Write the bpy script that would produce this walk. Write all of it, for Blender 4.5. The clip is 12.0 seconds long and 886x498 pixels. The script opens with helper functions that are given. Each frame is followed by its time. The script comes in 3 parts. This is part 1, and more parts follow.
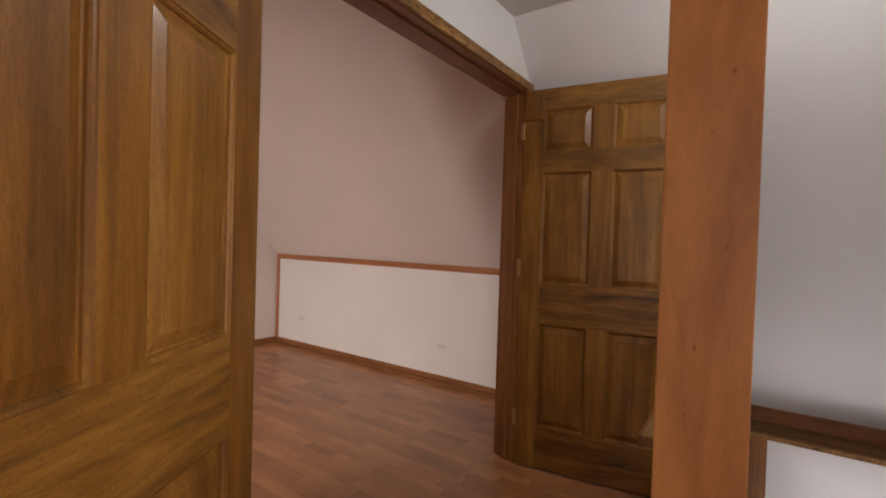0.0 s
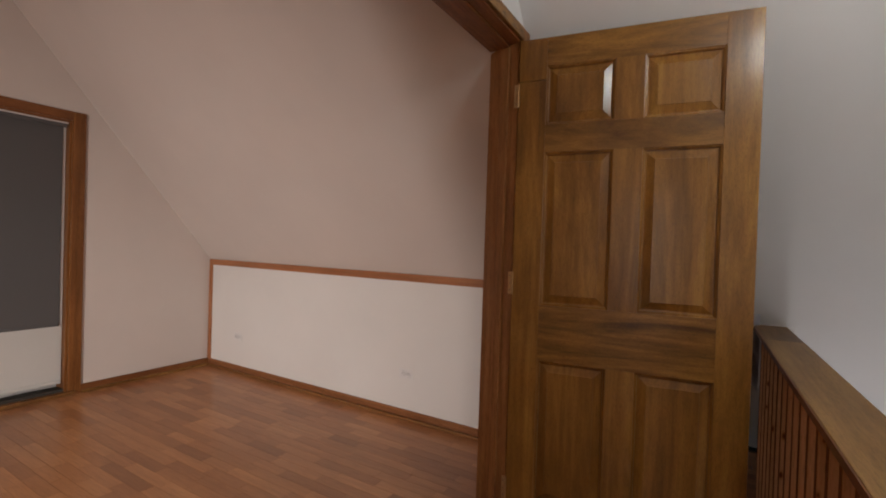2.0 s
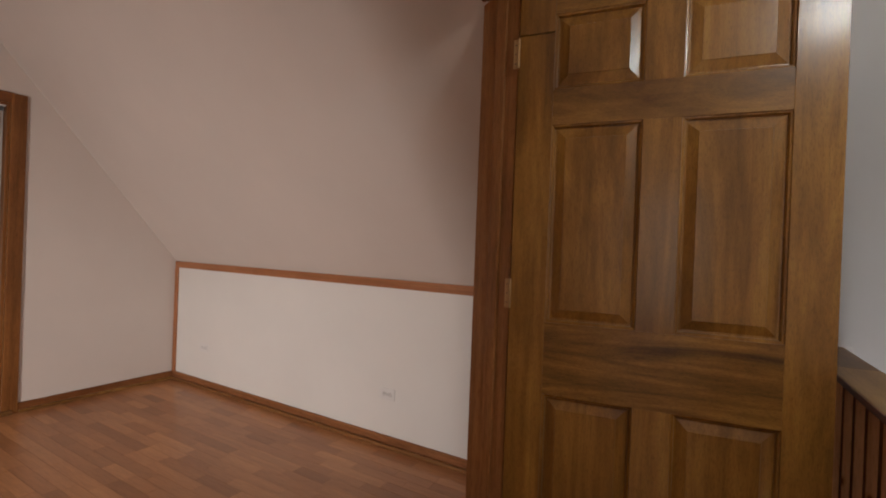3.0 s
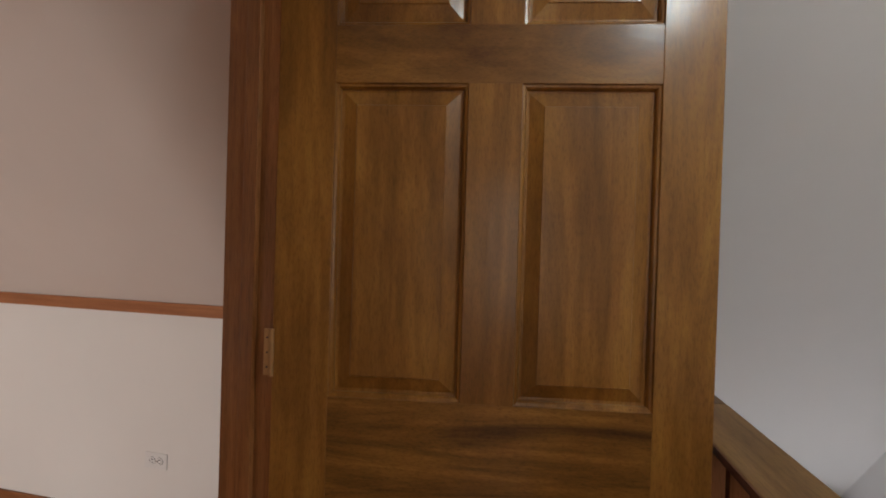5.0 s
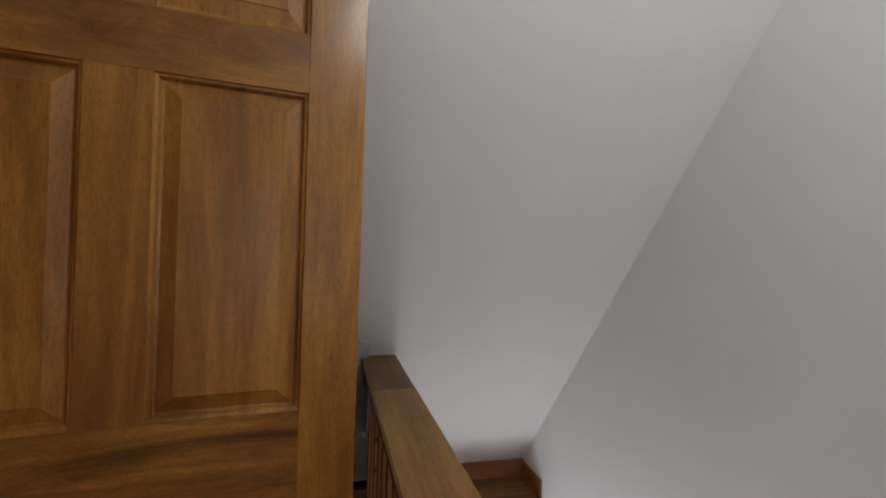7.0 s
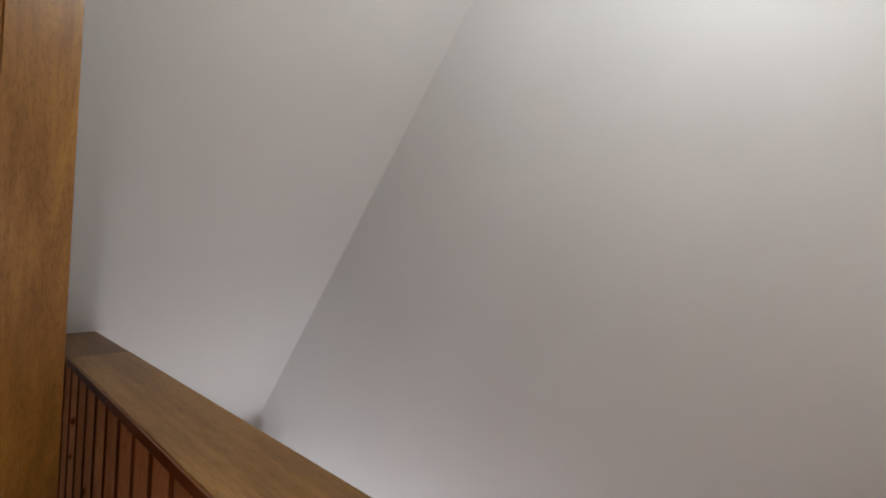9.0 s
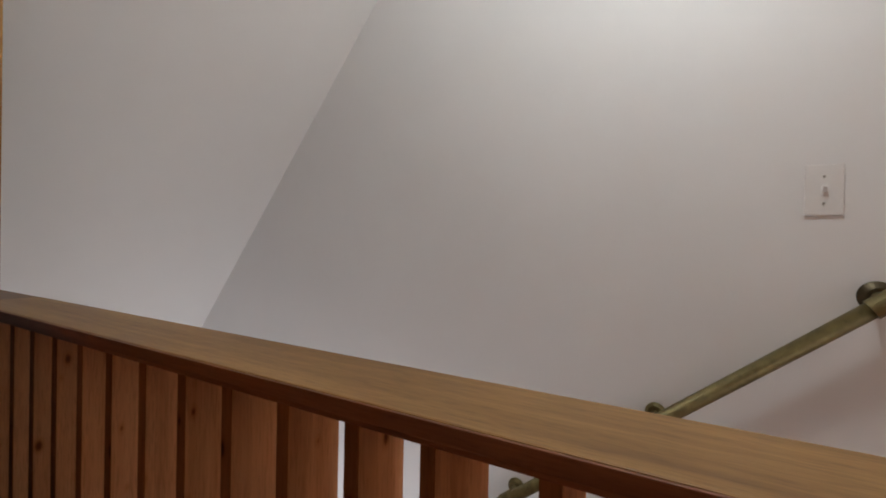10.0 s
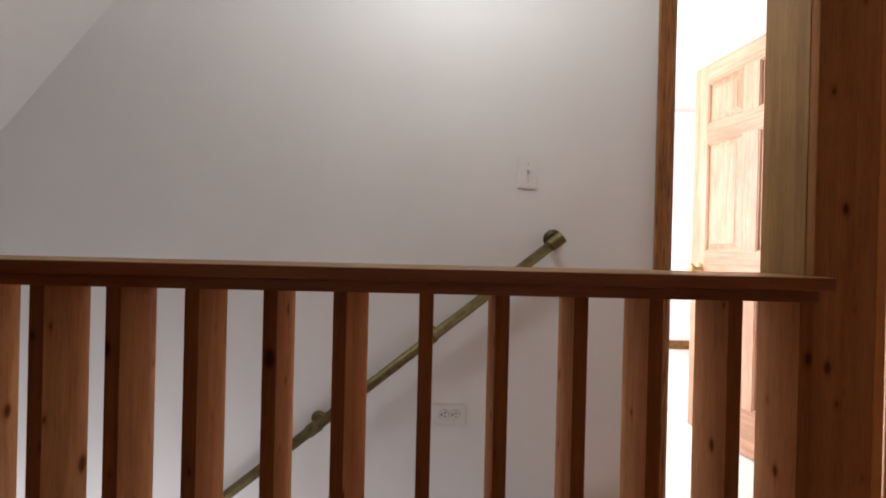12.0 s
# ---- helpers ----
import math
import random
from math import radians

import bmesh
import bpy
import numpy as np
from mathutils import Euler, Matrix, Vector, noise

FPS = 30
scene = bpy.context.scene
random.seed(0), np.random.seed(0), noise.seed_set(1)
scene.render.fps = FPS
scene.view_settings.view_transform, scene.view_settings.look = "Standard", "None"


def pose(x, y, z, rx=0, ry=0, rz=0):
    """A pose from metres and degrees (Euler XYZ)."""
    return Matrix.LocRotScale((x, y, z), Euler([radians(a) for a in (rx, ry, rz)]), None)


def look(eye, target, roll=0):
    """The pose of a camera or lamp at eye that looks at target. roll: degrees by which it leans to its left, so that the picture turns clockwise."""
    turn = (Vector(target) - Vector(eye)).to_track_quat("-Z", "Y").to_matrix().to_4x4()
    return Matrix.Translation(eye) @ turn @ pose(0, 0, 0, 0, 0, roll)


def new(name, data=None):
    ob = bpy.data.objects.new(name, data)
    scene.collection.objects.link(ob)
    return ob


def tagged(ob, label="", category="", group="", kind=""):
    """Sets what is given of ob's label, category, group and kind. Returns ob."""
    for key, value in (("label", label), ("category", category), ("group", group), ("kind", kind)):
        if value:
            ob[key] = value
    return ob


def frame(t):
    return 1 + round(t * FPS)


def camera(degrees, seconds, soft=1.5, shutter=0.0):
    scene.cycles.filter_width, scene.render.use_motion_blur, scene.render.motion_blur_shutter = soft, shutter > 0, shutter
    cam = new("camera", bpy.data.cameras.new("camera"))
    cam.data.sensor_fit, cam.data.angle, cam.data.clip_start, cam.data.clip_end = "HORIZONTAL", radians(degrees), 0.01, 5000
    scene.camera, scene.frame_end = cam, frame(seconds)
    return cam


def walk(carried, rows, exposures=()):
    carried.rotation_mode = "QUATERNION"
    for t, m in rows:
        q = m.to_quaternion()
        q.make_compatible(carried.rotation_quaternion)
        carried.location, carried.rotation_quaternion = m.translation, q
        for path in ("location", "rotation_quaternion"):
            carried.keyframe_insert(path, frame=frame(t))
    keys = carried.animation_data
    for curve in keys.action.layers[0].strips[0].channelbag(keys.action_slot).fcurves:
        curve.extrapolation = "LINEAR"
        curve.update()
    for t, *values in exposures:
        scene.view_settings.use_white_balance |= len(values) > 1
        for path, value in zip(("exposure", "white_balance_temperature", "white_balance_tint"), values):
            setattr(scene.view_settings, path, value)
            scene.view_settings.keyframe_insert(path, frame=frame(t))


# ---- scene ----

# ---- camera ----
cam = camera(88.73, 12.0, soft=1.9)
walk(cam, [
(0.0, pose(1.081, -2.256, 1.210, 88.99, -1.78, 35.11)),
    (0.5, pose(0.992, -2.096, 1.218, 88.81, -1.47, 32.95)),
    (1.0, pose(0.932, -1.990, 1.211, 89.15, -1.55, 32.34)),
    (1.5, pose(0.818, -1.850, 1.226, 89.20, -1.67, 31.58)),
    (2.0, pose(0.694, -1.682, 1.226, 89.31, -1.86, 30.92)),
    (2.5, pose(0.616, -1.497, 1.207, 89.70, -2.10, 30.73)),
    (4.5, pose(0.385, -0.857, 1.266, 89.67, -1.78, 23.95)),
    (5.0, pose(0.507, -0.772, 1.291, 89.54, -1.69, 12.40)),
    (5.5, pose(0.631, -0.749, 1.321, 89.62, -1.85, 4.25)),
    (6.0, pose(0.706, -0.754, 1.323, 90.10, -1.68, -2.12)),
    (6.5, pose(0.751, -0.762, 1.318, 90.36, -1.64, -8.10)),
    (7.0, pose(0.772, -0.779, 1.305, 90.23, -1.79, -12.94)),
    (7.5, pose(0.797, -0.799, 1.286, 90.37, -1.77, -21.62)),
    (9.5, pose(0.618, -0.966, 1.106, 90.77, -1.58, -52.62)),
    (10.0, pose(0.552, -0.926, 1.036, 89.45, -1.22, -58.39)),
    (10.5, pose(0.498, -0.875, 0.953, 89.74, -1.31, -65.70)),
    (11.0, pose(0.436, -0.831, 0.879, 89.89, -1.45, -73.42)),
    (11.5, pose(0.356, -0.831, 0.846, 90.10, -1.42, -79.97)),
    (12.0, pose(0.269, -0.827, 0.903, 89.89, -1.37, -89.94)),
], exposures=[(0.0, -0.05, 6830, 17.5), (0.5, -0.05, 6930, 18.5), (1.0, -0.07, 6780, 16.5), (2.5, -0.08, 6560, 12), (4.5, -0.1, 6560, 11.5), (5.5, -0.04, 6380, 9.5), (7.5, 0.12, 6410, 11.5), (9.5, 0.15, 6490, 12), (12.0, 0.2, 6560, 13.5)])

# ---- plan, metres: the double-door wall is x = 0, its hinge jamb y = 0, the upper floor z = 0 ----
FLOOR_LOW = -2.60           # lower storey
CEIL = 2.37
ROOF_Y, ROOF_K = 1.800, 0.823   # underside of the roof: y = ROOF_Y - ROOF_K * z
WALL_T = 0.135
JAMB_TURN = -17.0           # the hinge jamb is splayed towards the bedroom
ROOM_W = -3.426             # bedroom gable wall
KNEE_ROOM = 0.894
KNEE_HALL = 1.080
RAIL_W, RAIL_E, RAIL_Z = 0.901, 1.039, 0.874
RAIL_TURN = 0.97            # the railing stands a degree out of square
WELL_W = 1.055              # edge of the stairwell
STAIR_E = 1.870             # wall with the handrail
STAIR_TOP = -1.25
OPEN_S, OPEN_N, OPEN_H = -1.640, 0.008, 2.035
SOUTH = -3.60
ST_E = 4.95                 # far wall of the study
LEDGE_S, LEDGE_N = 1.455, 1.722


def roof_y(z):
    return ROOF_Y - ROOF_K * z


def roof_z(y):
    return (ROOF_Y - y) / ROOF_K


# ---- world and lights ----
world = bpy.data.worlds.new("world")
scene.world = world
world.use_nodes = True
wn = world.node_tree
sky = wn.nodes.new("ShaderNodeTexSky")
sky.sky_type = "NISHITA"
sky.sun_disc = False
sky.sun_elevation, sky.sun_rotation = radians(40), radians(200)
wn.links.new(sky.outputs[0], wn.nodes["Background"].inputs[0])
wn.nodes["Background"].inputs[1].default_value = 0.1


def area_lamp(name, eye, target, sx, sy, watts, colour):
    data = bpy.data.lights.new(name, "AREA")
    data.shape, data.size, data.size_y = "RECTANGLE", sx, sy
    data.energy, data.color = watts, colour
    ob = new(name, data)
    ob.matrix_world = look(eye, target)
    return ob


def bulb(name, place, watts, colour, radius):
    data = bpy.data.lights.new(name, "POINT")
    data.energy, data.color, data.shadow_soft_size = watts, colour, radius
    ob = new(name, data)
    ob.location = place
    return ob


HALL_LAMP = (1.27, -0.86)
bulb("hall_bulb", (HALL_LAMP[0], HALL_LAMP[1], CEIL - 0.08), 22.5, (0.90, 1.0, 0.99), 0.09)
# Fill added from the unseen south end; no window is known there.
area_lamp("hall_south_fill", (1.42, SOUTH + 0.004, 1.25), (1.2, 0.0, 0.7), 0.7, 1.3, 6.5, (1.0, 0.93, 0.86))
# Lamp added for the bedroom's light from the south; its source is unseen.
area_lamp("bedroom_south_lamp", (-0.972, SOUTH + 0.004, 0.8), (-2.7, 0.2, 0.0), 0.42, 0.95, 34, (1.0, 0.945, 0.895)).data.spread = radians(105)
area_lamp("study_window_light", (3.2, -0.304, 1.4), (3.0, -3.0, 0.9), 1.5, 1.3, 104, (0.97, 0.98, 1.0))
# Second study lamp, added to brighten the folded leaf through the doorway.
area_lamp("study_east_fill", (ST_E - 0.004, -1.75, 1.35), (2.0, -2.0, 1.0), 1.1, 1.3, 54, (0.97, 0.98, 1.0))
area_lamp("stair_foot_daylight", (WELL_W - 0.02, 0.775, -0.98), (STAIR_E, 0.0, -0.45), 1.0, 0.9, 19, (0.94, 0.96, 1.0))


# ---- materials ----
def material(name):
    m = bpy.data.materials.new(name)
    m.use_nodes = True
    return m, m.node_tree, m.node_tree.nodes["Principled BSDF"]


def link(nt, a, b):
    nt.links.new(a, b)


def coords(nt, scale, jitter=True):
    """Object coordinates, stretched, and shifted for each object by its own random number."""
    tc = nt.nodes.new("ShaderNodeTexCoord")
    mp = nt.nodes.new("ShaderNodeMapping")
    mp.inputs["Scale"].default_value = scale
    if jitter:
        info = nt.nodes.new("ShaderNodeObjectInfo")
        mul = nt.nodes.new("ShaderNodeVectorMath")
        mul.operation = "MULTIPLY"
        mul.inputs[1].default_value = (7.3, 5.1, 9.7)
        add = nt.nodes.new("ShaderNodeVectorMath")
        link(nt, info.outputs["Random"], mul.inputs[0])
        link(nt, tc.outputs["Object"], add.inputs[0])
        link(nt, mul.outputs[0], add.inputs[1])
        link(nt, add.outputs[0], mp.inputs["Vector"])
    else:
        link(nt, tc.outputs["Object"], mp.inputs["Vector"])
    return mp.outputs[0]


def noise_tex(nt, vec, scale, detail=5, rough=0.55, distortion=0.0):
    n = nt.nodes.new("ShaderNodeTexNoise")
    n.inputs["Scale"].default_value = scale
    n.inputs["Detail"].default_value = detail
    n.inputs["Roughness"].default_value = rough
    n.inputs["Distortion"].default_value = distortion
    link(nt, vec, n.inputs["Vector"])
    return n.outputs["Fac"]


def ramp(nt, fac, stops):
    r = nt.nodes.new("ShaderNodeValToRGB")
    while len(r.color_ramp.elements) < len(stops):
        r.color_ramp.elements.new(0.5)
    for e, (pos, col) in zip(r.color_ramp.elements, stops):
        e.position = pos
        e.color = (*col, 1)
    link(nt, fac, r.inputs[0])
    return r.outputs["Color"]


def mixed(nt, a, b, fac, kind="MIX"):
    m = nt.nodes.new("ShaderNodeMix")
    m.data_type, m.blend_type = "RGBA", kind
    if isinstance(fac, float):
        m.inputs[0].default_value = fac
    else:
        link(nt, fac, m.inputs[0])
    link(nt, a, m.inputs[6])
    if isinstance(b, tuple):
        m.inputs[7].default_value = (*b, 1)
    else:
        link(nt, b, m.inputs[7])
    return m.outputs[2]


def bumped(nt, bsdf, height, strength, distance):
    b = nt.nodes.new("ShaderNodeBump")
    b.inputs["Strength"].default_value = strength
    b.inputs["Distance"].default_value = distance
    link(nt, height, b.inputs["Height"])
    link(nt, b.outputs[0], bsdf.inputs["Normal"])


def ranged(nt, fac, lo, hi):
    m = nt.nodes.new("ShaderNodeMapRange")
    m.inputs["To Min"].default_value = lo
    m.inputs["To Max"].default_value = hi
    link(nt, fac, m.inputs["Value"])
    return m.outputs[0]


def wood(name, axis, dark, mid, light, rough=(0.28, 0.42), fine=330, bump=0.12, figure=9.0, knots=None, streak=0.5, blotch=0.6, varnish=0.12, banding=0.6, gloss=0.25, stretch=0.04, wave=0.7, piece=0.0):
    """Stained wood whose grain runs along one local axis."""
    m, nt, bsdf = material(name)
    ax = "xyz".index(axis)
    long_, short_ = [1.0, 1.0, 1.0], [1.0, 1.0, 1.0]
    long_[ax], short_[ax] = stretch, stretch * 1.9
    vec = coords(nt, long_)
    broad = noise_tex(nt, vec, figure, 5, 0.65, wave)
    fine_n = noise_tex(nt, coords(nt, short_), fine, 3, 0.65)
    band = noise_tex(nt, vec, figure * 7, 3, 0.6, 0.3)
    col = ramp(nt, broad, [(0.30, dark), (0.50, mid), (0.72, light)])
    bands = ramp(nt, band, [(0.33, (0.66, 0.6, 0.54)), (0.6, (1.04, 1.04, 1.04))])
    col = mixed(nt, col, bands, banding, "MULTIPLY")
    pores = ramp(nt, fine_n, [(0.34, (0.36, 0.3, 0.26)), (0.52, (1, 1, 1))])
    col = mixed(nt, col, pores, streak, "MULTIPLY")
    patch = [1.0, 1.0, 1.0]
    patch[ax] = 0.4
    cloud = noise_tex(nt, coords(nt, patch), 6.0, 4, 0.6)
    blot = ramp(nt, cloud, [(0.32, (0.55, 0.48, 0.42)), (0.58, (1.0, 1.0, 1.0))])
    col = mixed(nt, col, blot, blotch, "MULTIPLY")
    if knots:
        v = nt.nodes.new("ShaderNodeTexVoronoi")
        v.voronoi_dimensions = "2D"
        v.inputs["Scale"].default_value = 1.0
        v.inputs["Randomness"].default_value = 1.0
        sep = nt.nodes.new("ShaderNodeSeparateXYZ")
        com = nt.nodes.new("ShaderNodeCombineXYZ")
        link(nt, coords(nt, (knots[1], knots[1], knots[2])), sep.inputs[0])
        link(nt, sep.outputs["XYZ".index(knots[0])], com.inputs[0])
        link(nt, sep.outputs[2], com.inputs[1])
        link(nt, com.outputs[0], v.inputs["Vector"])
        grow = nt.nodes.new("ShaderNodeMath")
        grow.operation = "MULTIPLY_ADD"
        grow.inputs[1].default_value = 0.13
        link(nt, v.outputs["Color"], grow.inputs[0])
        size = nt.nodes.new("ShaderNodeMath")
        size.operation = "MULTIPLY"
        size.inputs[1].default_value = knots[3] if len(knots) > 3 else 1.0
        link(nt, v.outputs["Distance"], size.inputs[0])
        link(nt, size.outputs[0], grow.inputs[2])
        spot = ramp(nt, grow.outputs[0], [(0.07, (0.16, 0.09, 0.06)), (0.10, (0.42, 0.31, 0.23)), (0.13, (0.85, 0.76, 0.68)), (0.2, (1, 1, 1))])
        col = mixed(nt, col, spot, 0.9, "MULTIPLY")
    if piece:
        own = nt.nodes.new("ShaderNodeObjectInfo").outputs["Random"]
        tint = ramp(nt, own, [(0.0, (0.72, 0.68, 0.62)), (0.35, (0.95, 0.95, 0.9)), (0.75, (1.06, 1.08, 1.05)), (1.0, (1.3, 1.42, 1.5))])
        col = mixed(nt, col, tint, piece * 2.5, "MULTIPLY")
    link(nt, col, bsdf.inputs["Base Color"])
    link(nt, ranged(nt, broad, rough[1], rough[0]), bsdf.inputs["Roughness"])
    bsdf.inputs["Specular IOR Level"].default_value = gloss
    bsdf.inputs["Coat Weight"].default_value = varnish
    bsdf.inputs["Coat Roughness"].default_value = 0.2
    bumped(nt, bsdf, fine_n, bump, 0.0006)
    ripple = nt.nodes.new("ShaderNodeBump")
    ripple.inputs["Strength"].default_value = 0.35
    ripple.inputs["Distance"].default_value = 0.0016
    link(nt, noise_tex(nt, vec, 60, 3, 0.6), ripple.inputs["Height"])
    link(nt, ripple.outputs[0], bsdf.inputs["Coat Normal"])
    return m


def paint(name, colour, rough=0.62, bump=0.16, stain=0.06):
    m, nt, bsdf = material(name)
    vec = coords(nt, (1, 1, 1), False)
    big = noise_tex(nt, vec, 1.3, 4, 0.6)
    dark = tuple(c * (1 - stain) for c in colour)
    col = ramp(nt, big, [(0.3, dark), (0.7, colour)])
    link(nt, col, bsdf.inputs["Base Color"])
    bsdf.inputs["Roughness"].default_value = rough
    fine = noise_tex(nt, vec, 170, 3, 0.6)
    bumped(nt, bsdf, fine, bump, 0.0012)
    return m


def plain(name, colour, rough, metal=0.0, grain=60, vary=0.12):
    m, nt, bsdf = material(name)
    n = noise_tex(nt, coords(nt, (1, 1, 1)), grain, 4, 0.6)
    link(nt, ramp(nt, n, [(0.3, tuple(c * (1 - vary) for c in colour)), (0.7, colour)]), bsdf.inputs["Base Color"])
    bsdf.inputs["Metallic"].default_value = metal
    link(nt, ranged(nt, n, rough * 0.85, min(1, rough * 1.2)), bsdf.inputs["Roughness"])
    return m


DOOR_D, DOOR_M, DOOR_L = (0.15, 0.06, 0.010), (0.27, 0.114, 0.019), (0.39, 0.185, 0.036)
M_door_v = wood("stained_oak_upright", "z", DOOR_D, DOOR_M, DOOR_L, (0.34, 0.48), varnish=0.38, streak=0.4, banding=0.5, blotch=0.62, figure=9.0, stretch=0.09, wave=1.0, fine=420, piece=0.28)
M_door_h = wood("stained_oak_across", "x", (0.085, 0.033, 0.007), (0.24, 0.104, 0.018), DOOR_L, (0.36, 0.5), figure=9, varnish=0.38, streak=0.42, blotch=0.8, banding=0.5, stretch=0.14, wave=1.6, fine=420, piece=0.2)
M_trim_v = wood("stained_trim_upright", "z", (0.16, 0.062, 0.017), (0.27, 0.108, 0.031), (0.36, 0.155, 0.05), (0.33, 0.45))
M_jamb_v = wood("stained_jamb_upright", "z", (0.22, 0.092, 0.03), (0.36, 0.155, 0.05), (0.46, 0.21, 0.075), (0.33, 0.45))
M_trim_x = wood("stained_trim_x", "x", (0.2, 0.075, 0.028), (0.31, 0.125, 0.05), (0.38, 0.165, 0.07), (0.33, 0.45))
M_trim_y = wood("stained_trim_y", "y", (0.16, 0.055, 0.018), (0.25, 0.095, 0.032), (0.33, 0.135, 0.05), (0.33, 0.45))
M_cap_x = wood("orange_cap_trim", "x", (0.33, 0.125, 0.052), (0.42, 0.17, 0.075), (0.48, 0.21, 0.095), (0.4, 0.5), streak=0.25, blotch=0.2)
M_cap_v = wood("orange_corner_trim", "z", (0.33, 0.125, 0.052), (0.42, 0.17, 0.075), (0.48, 0.21, 0.095), (0.4, 0.5), streak=0.25, blotch=0.2)
M_oak_x = wood("oak_moulding", "x", (0.2, 0.085, 0.028), (0.32, 0.145, 0.05), (0.42, 0.2, 0.075), (0.3, 0.45))
M_oak_y = wood("oak_casing_along", "y", (0.12, 0.054, 0.014), (0.30, 0.145, 0.042), (0.44, 0.235, 0.075), (0.3, 0.45), fine=95, streak=1.0, stretch=0.1, banding=0.9)
M_oak_v = wood("oak_casing_upright", "z", (0.22, 0.085, 0.025), (0.34, 0.14, 0.045), (0.45, 0.2, 0.07), (0.3, 0.45), fine=120, streak=0.9)
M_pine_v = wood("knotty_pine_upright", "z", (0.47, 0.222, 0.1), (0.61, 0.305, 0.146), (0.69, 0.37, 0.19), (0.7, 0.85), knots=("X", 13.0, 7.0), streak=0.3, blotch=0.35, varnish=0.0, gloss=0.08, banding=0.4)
# Pine of the post's west face, lowered in tone to hold its shade.
M_pine_post_shaded = wood("knotty_pine_post_shaded", "z", (0.24, 0.1, 0.038), (0.33, 0.142, 0.056), (0.39, 0.178, 0.074), (0.65, 0.8), knots=("Y", 15.0, 8.0), streak=0.3, blotch=0.35, varnish=0.0, gloss=0.12, banding=0.4)
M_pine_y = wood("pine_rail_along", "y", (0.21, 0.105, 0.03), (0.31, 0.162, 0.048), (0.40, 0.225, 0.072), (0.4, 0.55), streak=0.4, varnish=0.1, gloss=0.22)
# Red-brown rail pine, darkened by the shade of the rail's west side.
M_rail_shaded = wood("pine_rail_shaded_side", "y", (0.15, 0.05, 0.016), (0.22, 0.076, 0.026), (0.29, 0.11, 0.042), (0.42, 0.56), streak=0.3)
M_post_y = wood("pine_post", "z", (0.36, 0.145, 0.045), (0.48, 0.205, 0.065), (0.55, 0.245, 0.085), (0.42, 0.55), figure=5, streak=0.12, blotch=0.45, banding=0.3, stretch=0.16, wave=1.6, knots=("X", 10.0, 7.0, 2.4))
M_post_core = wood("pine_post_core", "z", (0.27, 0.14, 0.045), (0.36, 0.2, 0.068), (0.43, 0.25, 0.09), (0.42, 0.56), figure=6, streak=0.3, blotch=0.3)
M_sill_y = wood("dark_cap_wood", "y", (0.14, 0.066, 0.02), (0.21, 0.104, 0.032), (0.28, 0.145, 0.048), (0.4, 0.55), varnish=0.08)
# Darker pine for the slats' west edges: their shade is in the colour.
M_slat_edge_shaded = wood("red_brown_shaded_edge", "z", (0.16, 0.06, 0.02), (0.235, 0.09, 0.031), (0.30, 0.125, 0.046), (0.6, 0.75), knots=("Y", 13.0, 7.0), streak=0.3, blotch=0.35, varnish=0.0, gloss=0.1)
M_sill_x = wood("ledge_wood", "x", (0.13, 0.058, 0.018), (0.22, 0.10, 0.032), (0.30, 0.15, 0.05), (0.35, 0.5))
M_light_door_v = wood("pale_oak_upright", "z", (0.37, 0.21, 0.135), (0.44, 0.258, 0.17), (0.50, 0.31, 0.21), (0.35, 0.5), streak=0.2)
M_light_door_h = wood("pale_oak_across", "x", (0.37, 0.21, 0.135), (0.44, 0.258, 0.17), (0.50, 0.31, 0.21), (0.35, 0.5), streak=0.2)
M_wall = paint("hall_wall_paint", (0.74, 0.72, 0.71))
M_room = paint("bedroom_wall_paint", (0.66, 0.585, 0.535))
M_knee = paint("bedroom_low_wall_paint", (0.76, 0.725, 0.69))
M_ceil = paint("ceiling_paint", (0.70, 0.67, 0.64), 0.8, 0.3)
M_white = plain("white_plastic", (0.73, 0.705, 0.685), 0.35, vary=0.04)
M_slot = plain("socket_slot", (0.03, 0.028, 0.026), 0.5)
M_screw = plain("screw_metal", (0.45, 0.43, 0.4), 0.35, 0.9)
M_brass = plain("aged_brass", (0.20, 0.155, 0.06), 0.48, 0.6, 38, 0.5)
M_brass_l = plain("bright_brass", (0.62, 0.40, 0.17), 0.35, 0.8, 80, 0.15)
M_hinge = plain("dull_hinge", (0.47, 0.26, 0.105), 0.5, 0.35, 80, 0.2)
M_flange = plain("dark_bronze", (0.06, 0.042, 0.02), 0.4, 0.7, 60, 0.3)
M_shade = plain("grey_shade_fabric", (0.10, 0.095, 0.095), 0.85, 0.0, 300, 0.12)
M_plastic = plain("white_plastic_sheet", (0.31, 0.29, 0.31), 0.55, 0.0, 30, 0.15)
M_slab = paint("white_door_paint", (0.60, 0.585, 0.55), 0.45, 0.06)
M_dark = plain("threshold_metal", (0.07, 0.06, 0.05), 0.5, 0.3)
M_carpet = plain("pale_carpet", (0.68, 0.65, 0.61), 0.95, 0.0, 240, 0.3)
M_glass = plain("lamp_glass", (0.85, 0.83, 0.8), 0.3, vary=0.03)


